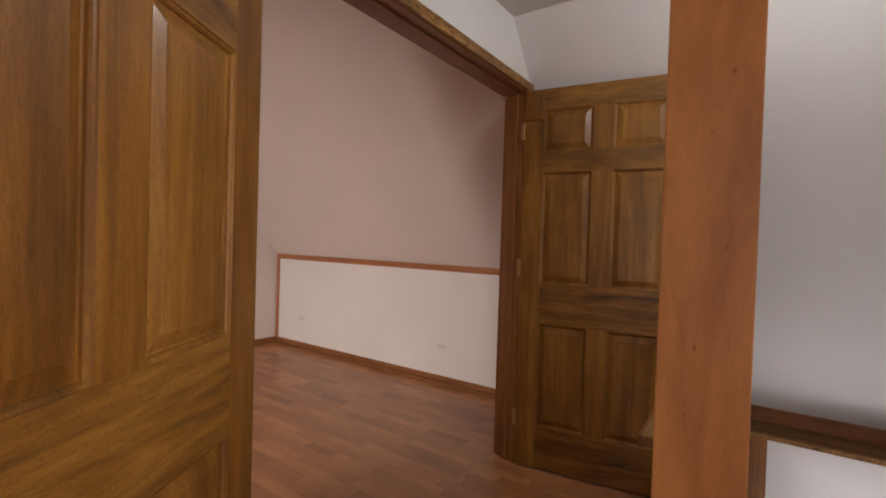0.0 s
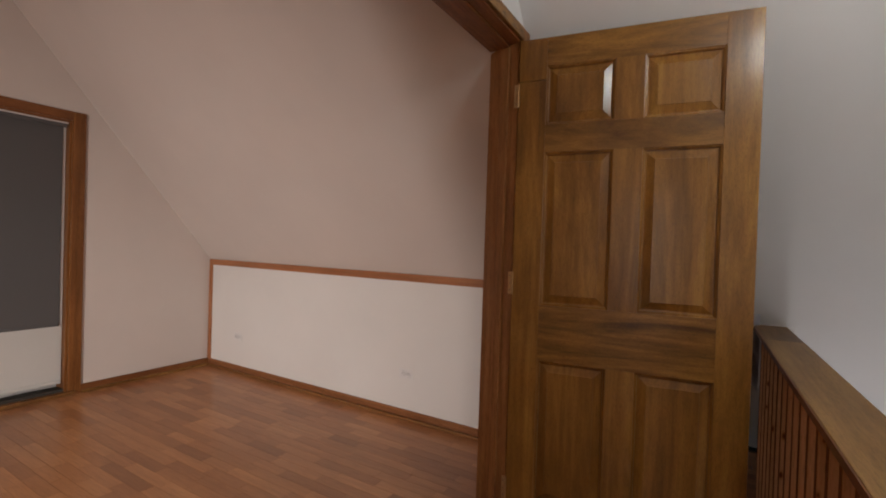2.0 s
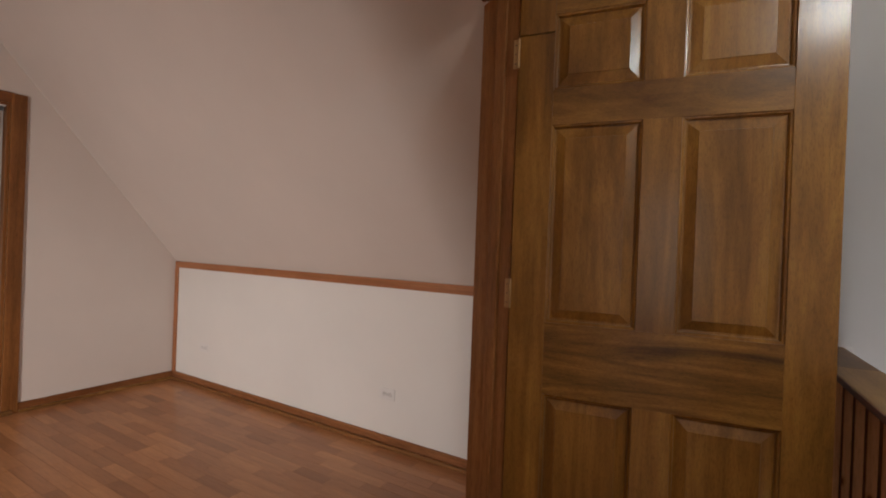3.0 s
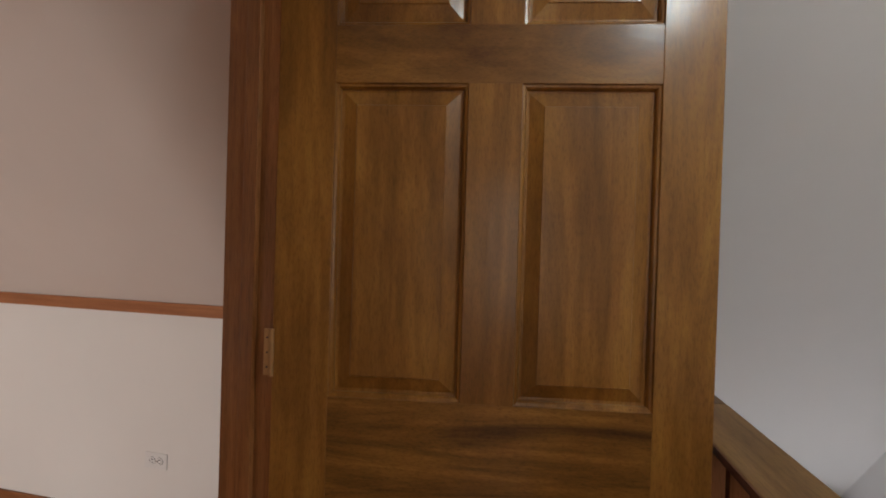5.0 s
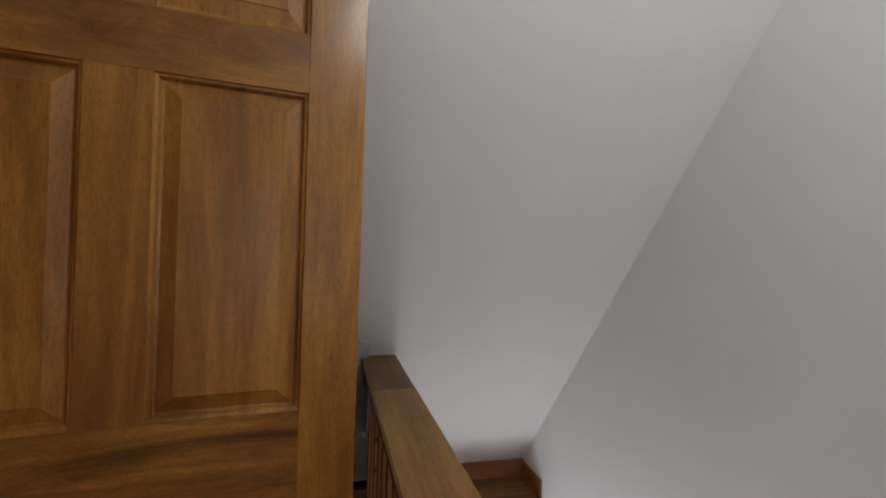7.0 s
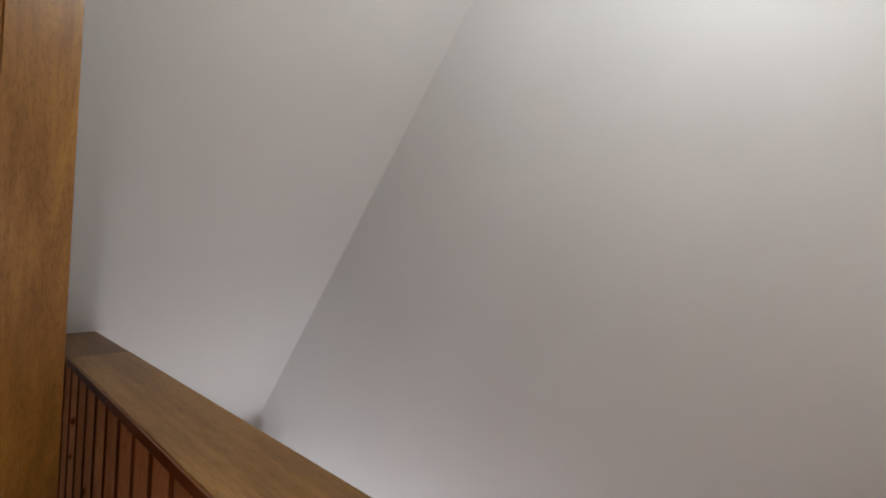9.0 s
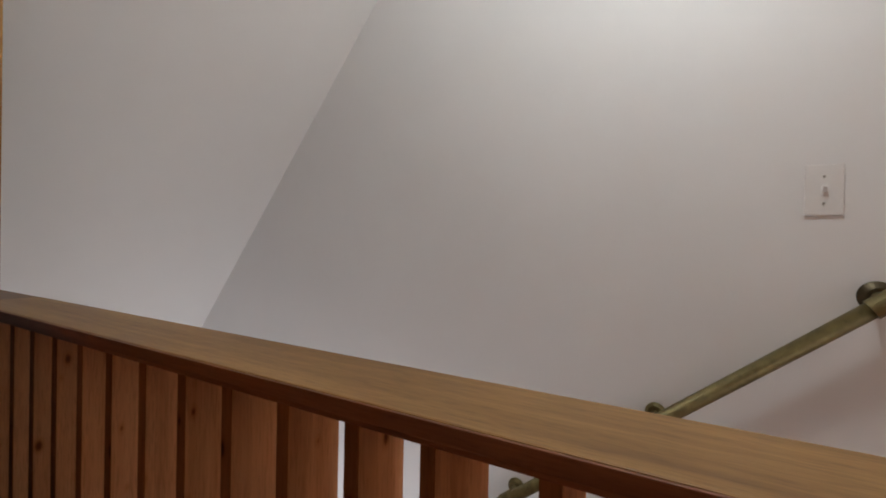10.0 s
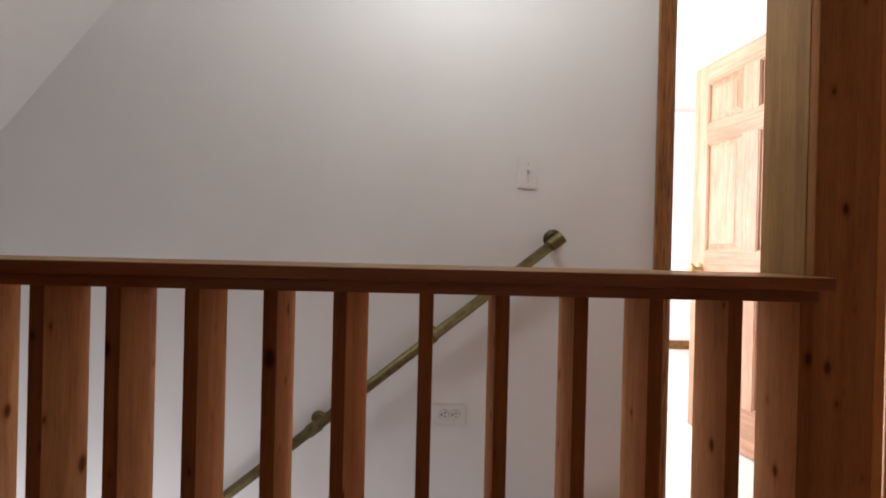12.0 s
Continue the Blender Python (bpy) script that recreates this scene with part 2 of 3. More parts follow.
def laminate(name):
    m, nt, bsdf = material(name)
    vec = coords(nt, (0.06, 1, 1))
    broad = noise_tex(nt, vec, 22, 4, 0.6, 0.4)
    fine = noise_tex(nt, vec, 210, 3, 0.6)
    info = nt.nodes.new("ShaderNodeObjectInfo")
    geo = nt.nodes.new("ShaderNodeNewGeometry")
    mx = nt.nodes.new("ShaderNodeMath")
    mx.operation = "ADD"
    link(nt, info.outputs["Random"], mx.inputs[0])
    link(nt, geo.outputs["Random Per Island"], mx.inputs[1])
    fr = nt.nodes.new("ShaderNodeMath")
    fr.operation = "FRACT"
    link(nt, mx.outputs[0], fr.inputs[0])
    base = ramp(nt, fr.outputs[0], [(0.0, (0.34, 0.142, 0.057)), (0.25, (0.41, 0.178, 0.073)), (0.7, (0.47, 0.212, 0.088)), (1.0, (0.56, 0.265, 0.115))])
    grain = ramp(nt, broad, [(0.3, (0.76, 0.71, 0.67)), (0.65, (1.05, 1.05, 1.05))])
    col = mixed(nt, base, grain, 0.7, "MULTIPLY")
    pores = ramp(nt, fine, [(0.32, (0.62, 0.55, 0.5)), (0.55, (1, 1, 1))])
    col = mixed(nt, col, pores, 0.5, "MULTIPLY")
    link(nt, col, bsdf.inputs["Base Color"])
    link(nt, ranged(nt, broad, 0.26, 0.36), bsdf.inputs["Roughness"])
    bumped(nt, bsdf, fine, 0.05, 0.0004)
    return m


M_laminate = laminate("cherry_laminate")
M_joint = plain("laminate_joint", (0.10, 0.038, 0.018), 0.6)


# ---- mesh helpers ----
def mesh_of(bm, name, mat):
    me = bpy.data.meshes.new(name)
    bmesh.ops.recalc_face_normals(bm, faces=bm.faces)
    bm.to_mesh(me)
    bm.free()
    me.materials.append(mat)
    return me


def part(name, bm, mat, parent=None, label="", smooth=False):
    ob = new(name, mesh_of(bm, name, mat))
    if smooth:
        for p in ob.data.polygons:
            p.use_smooth = True
    if parent is not None:
        ob.parent = parent
    if label:
        tagged(ob, label)
    return ob


def thing(name, place, label, category, group="", kind="", turn=0.0):
    ob = new(name)
    ob.empty_display_size = 0.1
    ob.matrix_world = pose(*place, 0, 0, turn)
    return tagged(ob, label, category, group, kind)


def box(x0, x1, y0, y1, z0, z1, bevel=0.0, bm=None):
    bm = bm or bmesh.new()
    vs = [bm.verts.new((x, y, z)) for x in (x0, x1) for y in (y0, y1) for z in (z0, z1)]
    for f in ((0, 1, 3, 2), (4, 6, 7, 5), (0, 4, 5, 1), (2, 3, 7, 6), (0, 2, 6, 4), (1, 5, 7, 3)):
        bm.faces.new([vs[i] for i in f])
    if bevel:
        bmesh.ops.recalc_face_normals(bm, faces=bm.faces)
        bmesh.ops.bevel(bm, geom=list(bm.edges), offset=bevel, segments=2, affect="EDGES", profile=0.6)
    return bm


def prism(points, lo, hi, axis):
    """A profile, given in the two other axes in order, pushed along an axis."""
    bm = bmesh.new()

    def put(p, d):
        c = list(p)
        c.insert("xyz".index(axis), d)
        return bm.verts.new(c)
    a = [put(p, lo) for p in points]
    b = [put(p, hi) for p in points]
    bm.faces.new(a)
    bm.faces.new(list(reversed(b)))
    n = len(points)
    for i in range(n):
        bm.faces.new((a[i], b[i], b[(i + 1) % n], a[(i + 1) % n]))
    return bm


def lathe(profile, n=24, bm=None, m=None):
    """Rings (radius, height) round z."""
    bm = bm or bmesh.new()
    rings = []
    for r, h in profile:
        ring = []
        for i in range(n):
            a = 2 * math.pi * i / n
            v = Vector((r * math.cos(a), r * math.sin(a), h))
            ring.append(bm.verts.new(m @ v if m else v))
        rings.append(ring)
    for p, q in zip(rings, rings[1:]):
        for i in range(n):
            bm.faces.new((p[i], p[(i + 1) % n], q[(i + 1) % n], q[i]))
    bm.faces.new(rings[0])
    bm.faces.new(list(reversed(rings[-1])))
    return bm


def tube(a, b, r, n=20, bm=None):
    a, b = Vector(a), Vector(b)
    m = Matrix.Translation(a) @ (b - a).to_track_quat("Z", "Y").to_matrix().to_4x4()
    return lathe([(r, 0), (r, (b - a).length)], n, bm, m)


def solid(name, bm, mat, label, category, kind="structure"):
    return tagged(part(name, bm, mat), label, category, "", kind)


# ---- the large structure ----
RT = 0.10   # roof thickness


def wall_x(name, x0, x1, spans, mat, label):
    """A wall across x made of blocks (y0, y1, z0, z1)."""
    bm = bmesh.new()
    for y0, y1, z0, z1 in spans:
        box(x0, x1, y0, y1, z0, z1, 0, bm)
    return solid(name, bm, mat, label, "wall")


# double-door wall: its northern end is cut by the roof
JB = 0.018
SPLAY = WALL_T * math.tan(radians(-JAMB_TURN)) + 0.004
WALL_N = OPEN_N + JB + SPLAY
bm = prism([(WALL_N, 0), (roof_y(0.62), 0), (roof_y(0.62) + 0.06, 0.62), (roof_y(CEIL) + 0.06, CEIL), (WALL_N, CEIL)], -WALL_T, 0, "x")
bmp = prism([(0, OPEN_N + JB + 0.002), (0, WALL_N), (-WALL_T, WALL_N)], 0, OPEN_H + JB, "z")
box(-WALL_T, 0, OPEN_S - JB, WALL_N, OPEN_H + JB, CEIL, 0, bm)
box(-WALL_T, 0, SOUTH, OPEN_S - JB, 0, CEIL, 0, bm)
solid("wall_jamb_filler", bmp, M_wall, "painted wall end behind the splayed door jamb", "wall")
solid("wall_double_door", bm, M_wall, "off-white painted wall round the wide bedroom doorway", "wall")

# roof slope over bedroom and over hall with stairwell
def slope_block(z0, z1, x0, x1):
    return prism([(roof_y(z0), z0), (roof_y(z1), z1), (roof_y(z1) + RT * 1.3, z1), (roof_y(z0) + RT * 1.3, z0)], x0, x1, "x")


ROOM_ROOF = KNEE_ROOM + ROOF_K * 1.004    # the bedroom's slope springs from its knee-wall cap
TOP_Z = 3.05


def room_y(z):
    return ROOM_ROOF - ROOF_K * z


solid("wall_slope_bedroom", prism([(room_y(1.004), 1.004), (room_y(TOP_Z), TOP_Z), (room_y(TOP_Z) + 0.13, TOP_Z), (room_y(1.004) + 0.13, 1.004)], ROOM_W - 0.03, -WALL_T + 0.03, "x"), M_room, "warm off-white sloped attic wall of the bedroom", "sloped wall")
solid("wall_slope_hall", slope_block(0.0, CEIL, 0, WELL_W), M_wall, "off-white sloped wall under the roof behind the open door", "sloped wall")
solid("wall_slope_stair", slope_block(0.0, CEIL, WELL_W, STAIR_E), M_wall, "off-white sloped wall under the roof over the stairwell", "sloped wall")
solid("ceiling_hall", box(0, STAIR_E, SOUTH, roof_y(CEIL) + 0.13, CEIL, CEIL + 0.1), M_ceil, "flat white ceiling above hall and stairs", "ceiling")
solid("ceiling_bedroom", box(ROOM_W, -WALL_T, SOUTH, room_y(TOP_Z) + 0.13, TOP_Z, TOP_Z + 0.1), M_ceil, "high flat white bedroom ceiling", "ceiling")
solid("wall_bedroom_top", box(-WALL_T, 0, SOUTH, roof_y(CEIL), CEIL + 0.002, TOP_Z), M_room, "upper part of the wall between bedroom and hall", "wall")
# Unseen block whose corner is placed to cast shade on the bedroom slope.
BLOCK_E, BLOCK_N = -0.75, -1.75
solid("wall_light_block", box(BLOCK_E, -WALL_T, SOUTH, BLOCK_N, 0, TOP_Z), M_room, "unseen wall block added to cut the bedroom lamp's light", "wall")

# bedroom: knee wall, gable wall with the shaded door, south wall
solid("wall_knee_bedroom", box(ROOM_W - 0.03, -WALL_T + 0.03, KNEE_ROOM, KNEE_ROOM + 0.1, 0, 1.004), M_knee, "white painted knee wall below the wooden cap trim", "wall")
GD_N, GD_S, GD_H = -0.213, -1.05, 2.048
wall_x("wall_gable", ROOM_W - 0.14, ROOM_W, [(GD_N, 1.1, -0.02, TOP_Z), (GD_S, GD_N, GD_H, TOP_Z), (SOUTH, GD_S, -0.02, TOP_Z)], M_room, "warm off-white gable wall of the bedroom")
def wall_with_hole(x0, x1, z0, z1, hole):
    """Blocks round a hole (x0, x1, z0, z1), as boxes in x and z."""
    a, b, c, d = hole
    return [(x0, a, z0, z1), (b, x1, z0, z1), (a, b, z0, c), (a, b, d, z1)]


# Holes behind the walker, cut only to seat the two added south lamps.
bm = bmesh.new()
for x0, x1, z0, z1 in (wall_with_hole(ROOM_W - 0.14, 0.2, FLOOR_LOW, TOP_Z, (-1.19, -0.755, 0.31, 1.29))
                       + wall_with_hole(0.2, STAIR_E + 0.1, FLOOR_LOW, TOP_Z, (1.06, 1.78, 0.59, 1.91))
                       + [(STAIR_E + 0.1, ST_E + 0.1, FLOOR_LOW, TOP_Z)]):
    box(x0, x1, SOUTH - 0.1, SOUTH, z0, z1, 0, bm)
solid("wall_south", bm, M_wall, "plain painted end wall behind the walker", "wall")
# hall knee wall
solid("wall_knee_hall", box(0, WELL_W - 0.012, KNEE_HALL, KNEE_HALL + 0.03, 0.56, roof_z(KNEE_HALL)), M_wall, "short white board closing the eaves behind the open door", "wall")
# stair wall with the study door opening
SD_N, SD_S, SD_H = -1.615, -2.42, 2.05
STAIR_T = 0.22
STUDY_Z = -0.08             # the study floor lies a little lower
bm = bmesh.new()
box(STAIR_E, STAIR_E + STAIR_T, SD_N, 1.9, FLOOR_LOW, CEIL, 0, bm)
box(STAIR_E, STAIR_E + STAIR_T, SD_S, SD_N, SD_H, CEIL, 0, bm)
box(STAIR_E, STAIR_E + STAIR_T, SOUTH, SD_S, FLOOR_LOW, CEIL, 0, bm)
box(STAIR_E, STAIR_E + STAIR_T, SD_S, SD_N, FLOOR_LOW, STUDY_Z, 0, bm)
solid("wall_stair", bm, M_wall, "off-white painted stair wall carrying the brass handrail", "wall")
# floors
solid("floor_hall", prism([(0 - WALL_T, SOUTH), (STAIR_E, SOUTH), (STAIR_E, STAIR_TOP), (WELL_W, STAIR_TOP), (WELL_W, 1.74), (-WALL_T, 1.74)], -0.2, -0.004, "z"), M_joint, "cherry-coloured laminate floor of the hall", "floor")
floor_room = solid("floor_bedroom", box(ROOM_W, -WALL_T, SOUTH, KNEE_ROOM, -0.2, -0.004), M_joint, "cherry-coloured laminate strip floor of the bedroom", "floor")
# stairwell below the landing
bm = bmesh.new()
box(WELL_W - 0.1, WELL_W, STAIR_TOP - 2, 0.25, FLOOR_LOW, -0.2, 0, bm)
box(WELL_W - 0.1, WELL_W, 1.3, LEDGE_S + 0.02, FLOOR_LOW, -0.2, 0, bm)
box(WELL_W - 0.1, WELL_W, 0.25, 1.3, -0.5, -0.2, 0, bm)
solid("wall_stairwell", bm, M_wall, "white wall of the stairwell below the landing", "wall")
solid("wall_eaves_cheek", prism([(KNEE_HALL + 0.03, -0.2), (KNEE_HALL + 0.03, roof_z(KNEE_HALL + 0.03)), (roof_y(-0.2) + 0.02, -0.2)], WELL_W - 0.035, WELL_W - 0.025, "x"), M_wall, "small white cheek wall beside the stairwell ledge", "wall")
solid("wall_stair_foot", box(WELL_W, STAIR_E, LEDGE_S + 0.02, LEDGE_S + 0.12, FLOOR_LOW, -0.042), M_wall, "bright white wall under the wooden ledge", "wall")
solid("floor_lower", box(-1.2, STAIR_E, SOUTH, 2.0, FLOOR_LOW - 0.1, FLOOR_LOW), M_carpet, "pale carpet of the lower storey", "floor")
solid("wall_lower", box(-1.3, -1.2, SOUTH, 2.0, FLOOR_LOW, -0.2), M_wall, "plain wall of the lower storey", "wall")
# study beyond the bright doorway
# The hole in this wall is made up to hold the east fill lamp.
bm = bmesh.new()
for y0, y1, z0, z1 in wall_with_hole(SOUTH, 0.1, STUDY_Z, CEIL, (-2.31, -1.19, 0.69, 2.01)):
    box(ST_E, ST_E + 0.1, y0, y1, z0, z1, 0, bm)
solid("wall_study_far", bm, M_wall, "white far wall of the sunlit study", "wall")
bm = bmesh.new()
for x0, x1, z0, z1 in wall_with_hole(STAIR_E + STAIR_T, ST_E, STUDY_Z, CEIL, (2.44, 3.96, 0.74, 2.06)):
    box(x0, x1, -0.3, -0.2, z0, z1, 0, bm)
solid("wall_study_north", bm, M_wall, "white side wall of the sunlit study", "wall")
solid("ceiling_study", box(STAIR_E, ST_E + 0.1, SOUTH, 0.1, CEIL, CEIL + 0.1), M_ceil, "white ceiling of the sunlit study", "ceiling")
solid("floor_study", box(STAIR_E + 0.02, ST_E, SOUTH, -0.2, STUDY_Z - 0.1, STUDY_Z), M_carpet, "pale grey carpet of the sunlit study", "floor")


# ---- six-panel doors ----
U = (0.0, 0.108, 0.357, 0.455, 0.703, 0.809)
Z = (0.012, 0.235, 0.785, 1.000, 1.590, 1.697, 1.922, 2.031)
LEAF_T = 0.035


def framed_panel(x0, x1, z0, z1):
    """Moulding and raised field, the same on both faces; the leaf's faces are y = 0 and y = LEAF_T."""
    bm = bmesh.new()
    steps = ((0, 0.0), (0.0012, 0.0035), (0.0055, 0.0045), (0.0085, 0.0085), (0.0095, 0.0135), (0.0145, 0.0140), (0.040, 0.0048), (0.0412, 0.0028))
    for side in (0, 1):
        rings = []
        for inset, depth in steps:
            y = depth if side == 0 else LEAF_T - depth
            rings.append([bm.verts.new(c) for c in ((x0 + inset, y, z0 + inset), (x1 - inset, y, z0 + inset), (x1 - inset, y, z1 - inset), (x0 + inset, y, z1 - inset))])
        for a, b in zip(rings, rings[1:]):
            for i in range(4):
                bm.faces.new((a[i], a[(i + 1) % 4], b[(i + 1) % 4], b[i]))
        bm.faces.new(rings[-1])
    bmesh.ops.recalc_face_normals(bm, faces=bm.faces)
    return bm


def six_panel_leaf(name, hinge, turn, label, mv, mh, width=None, hinges=True, crack=0.0):
    """A leaf that runs along local x from its hinge edge; face y = 0 looks to local -y."""
    door = thing(name, hinge, label, "door", "", "structure", turn)
    u = U if width is None else tuple(v * width / U[-1] for v in U)
    e = 0.0012
    if crack:
        part("hinge_stile", box(u[0], u[1], 0, LEAF_T, Z[0], crack - 0.0015, e), mv, door)
        part("stile_patch", box(u[0] + 0.0008, u[1] - 0.0004, 0.0006, LEAF_T - 0.0006, crack + 0.0015, Z[7], e), mv, door, "short upper piece of stile above an open joint")
    else:
        part("hinge_stile", box(u[0], u[1], 0, LEAF_T, Z[0], Z[7], e), mv, door)
    part("lock_stile", box(u[4], u[5], 0, LEAF_T, Z[0], Z[7], e), mv, door)
    for nm, a, b in (("bottom_rail", 0, 1), ("lock_rail", 2, 3), ("cross_rail", 4, 5), ("top_rail", 6, 7)):
        part(nm, box(u[1], u[4], 0.0003, LEAF_T - 0.0003, Z[a], Z[b], e * 0.5), mh, door)
    for a, b in ((1, 2), (3, 4), (5, 6)):
        part("mullion", box(u[2], u[3], 0.0003, LEAF_T - 0.0003, Z[a], Z[b], e * 0.5), mv, door)
        for i in (1, 3):
            part("panel", framed_panel(u[i], u[i + 1], Z[a], Z[b]), mv, door)
    if hinges:
        for z in (0.22, 1.035, 1.77):
            h = part("hinge", box(-0.017, -0.001, -0.0015, 0.0025, z, z + 0.089, 0.001), M_hinge, door, "small brass butt hinge")
            part("knuckle", tube((-0.0005, -0.004, z), (-0.0005, -0.004, z + 0.089), 0.0045, 10), M_hinge, h)
            for k in (0.016, 0.044, 0.072):
                part("screw", lathe([(0.0022, 0), (0.002, 0.0012)], 8, None, Matrix.Translation((-0.010, -0.0012, z + k)) @ pose(0, 0, 0, 90, 0, 0)), M_slot, h)
    return door


door_1 = six_panel_leaf("door_1", (0.0132, -0.003, 0.0), 8.5, "open dark-stained six-panel wooden door leaf beside the stair railing", M_door_v, M_door_h, crack=1.869)
door_2 = six_panel_leaf("door_2", (0.087, -1.658, 0.0), -58.5, "second dark-stained six-panel leaf folded back against the hall wall", M_door_v, M_door_h)
door_3 = six_panel_leaf("door_3", (2.100, -2.405, STUDY_Z), 9.0, "pale six-panel wooden door standing open in the bright study", M_light_door_v, M_light_door_h, 0.78)

# frame of the double doorway
jamb = thing("door_frame", (0, 0, 0), "dark-stained wooden frame of the double doorway", "door frame", "", "structure")
SPLAYED = Matrix.Translation((0.006, OPEN_N, 0)) @ pose(0, 0, 0, 0, 0, JAMB_TURN)
JAMB_L = (WALL_T + 0.012) / math.cos(radians(JAMB_TURN))
part("jamb", box(-JAMB_L, 0, 0, JB, 0, OPEN_H, 0.001), M_jamb_v, jamb).matrix_world = SPLAYED
part("jamb", box(-WALL_T - 0.006, 0.006, OPEN_S - JB, OPEN_S, 0, OPEN_H, 0.001), M_jamb_v, jamb)
part("head_jamb", box(-WALL_T - 0.006, 0.006, OPEN_S - JB, WALL_N, OPEN_H, OPEN_H + JB, 0.001), M_trim_y, jamb)
part("door_stop", box(-0.085, -0.046, -0.011, 0, 0, OPEN_H, 0.002), M_jamb_v, jamb).matrix_world = SPLAYED
part("door_stop", box(-0.075, -0.040, OPEN_S, OPEN_S + 0.011, 0, OPEN_H, 0.002), M_jamb_v, jamb)
part("door_stop", box(-0.075, -0.040, OPEN_S + 0.011, OPEN_N + 0.012, OPEN_H - 0.011, OPEN_H, 0.002), M_trim_y, jamb)
part("casing", box(0.006, 0.022, OPEN_N + 0.008, OPEN_N + 0.068, 0, OPEN_H + 0.052, 0.003), M_oak_v, jamb)
part("casing", box(0.006, 0.022, OPEN_S - 0.068, OPEN_S - 0.008, 0, OPEN_H + 0.052, 0.003), M_oak_v, jamb)
part("head_casing", box(0.006, 0.0225, OPEN_S - 0.008, OPEN_N + 0.008, OPEN_H + 0.006, OPEN_H + 0.052, 0.003), M_oak_y, jamb)

# bedroom trim
solid("baseboard_knee", box(ROOM_W + 0.012, -WALL_T, KNEE_ROOM - 0.012, KNEE_ROOM, 0, 0.065, 0.003), M_trim_x, "stained wooden baseboard along the knee wall", "baseboard")
solid("baseboard_gable", box(ROOM_W, ROOM_W + 0.012, GD_N + 0.08, KNEE_ROOM, 0, 0.065, 0.003), M_trim_y, "stained wooden baseboard along the gable wall", "baseboard")
solid("shoe_moulding_knee", box(ROOM_W + 0.03, -WALL_T, KNEE_ROOM - 0.036, KNEE_ROOM - 0.0125, 0, 0.022, 0.006), M_oak_x, "small wooden shoe moulding at the knee wall", "trim")
solid("shoe_moulding_gable", box(ROOM_W + 0.0125, ROOM_W + 0.032, GD_N + 0.085, KNEE_ROOM - 0.013, 0, 0.022, 0.006), M_oak_y, "small wooden shoe moulding at the gable wall", "trim")
solid("trim_knee_cap", box(ROOM_W + 0.004, -WALL_T, KNEE_ROOM - 0.014, KNEE_ROOM + 0.02, 0.956, 1.008, 0.002), M_cap_x, "flat stained cap trim on top of the knee wall", "trim")
solid("trim_knee_corner", box(ROOM_W + 0.0, ROOM_W + 0.04, KNEE_ROOM - 0.013, KNEE_ROOM, 0.065, 0.956, 0.002), M_cap_v, "narrow upright stained trim in the bedroom corner", "trim")


def outlet(name, place, turn, roll, label):
    """A duplex socket on a plate; local -y looks out of the wall, long side upright unless rolled."""
    ob = new(name)
    ob.matrix_world = pose(*place, 0, 0, turn) @ pose(0, 0, 0, 0, roll, 0)
    tagged(ob, label, "outlet", "duplex outlets")
    part("plate", box(-0.035, 0.035, -0.005, 0, -0.057, 0.057, 0.003), M_white, ob)
    for s in (-0.0195, 0.0195):
        part("receptacle_gap", lathe([(0.0179, 0), (0.0179, 0.0006)], 20, None, Matrix.Translation((0, -0.005, s)) @ pose(0, 0, 0, 90, 0, 0)), M_slot, ob)
        face = part("receptacle", lathe([(0.0172, 0), (0.0172, 0.002), (0.0162, 0.003)], 20, None, Matrix.Translation((0, -0.005, s)) @ pose(0, 0, 0, 90, 0, 0)), M_white, ob)
        part("slot", box(-0.0082, -0.0050, -0.0085, -0.006, s - 0.002, s + 0.0085), M_slot, face)
        part("slot", box(0.0050, 0.0078, -0.0085, -0.006, s - 0.0005, s + 0.0080), M_slot, face)
        part("ground_hole", lathe([(0.0034, 0), (0.0034, 0.0006)], 10, None, Matrix.Translation((0, -0.0080, s - 0.0085)) @ pose(0, 0, 0, 90, 0, 0)), M_slot, face)
    part("screw", lathe([(0.003, 0), (0.0025, 0.001)], 10, None, Matrix.Translation((0, -0.006, 0)) @ pose(0, 0, 0, 90, 0, 0)), M_screw, ob)
    return ob


outlet("outlet", (-1.114, KNEE_ROOM, 0.313), 0, 90, "white duplex outlet lying sideways on the white knee wall")
outlet("outlet", (-2.982, KNEE_ROOM, 0.322), 0, 90, "small white duplex outlet low on the knee wall near the corner")
outlet("outlet", (STAIR_E, -0.8625, 0.317), -90, 90, "white duplex outlet set sideways under the handrail")

# light switch on the stair wall
sw = new("light_switch")
sw.matrix_world = pose(STAIR_E, -1.1185, 1.177, 0, 0, -90)
tagged(sw, "white toggle light switch plate on the stair wall", "light switch")
part("plate", box(-0.035, 0.035, -0.0055, 0, -0.0575, 0.0575, 0.003), M_white, sw)
part("toggle_frame", box(-0.0055, 0.0055, -0.0078, -0.006, -0.0125, 0.0125, 0.0006), M_white, sw)
tg = part("toggle", prism([(-0.007, -0.006), (-0.007, 0.006), (-0.0185, 0.0105), (-0.0195, 0.0055)], -0.0036, 0.0036, "x"), M_white, sw)
for z in (-0.030, 0.030):
    part("screw", lathe([(0.003, 0), (0.0025, 0.001)], 10, None, Matrix.Translation((0, -0.0065, z)) @ pose(0, 0, 0, 90, 0, 0)), M_screw, sw)

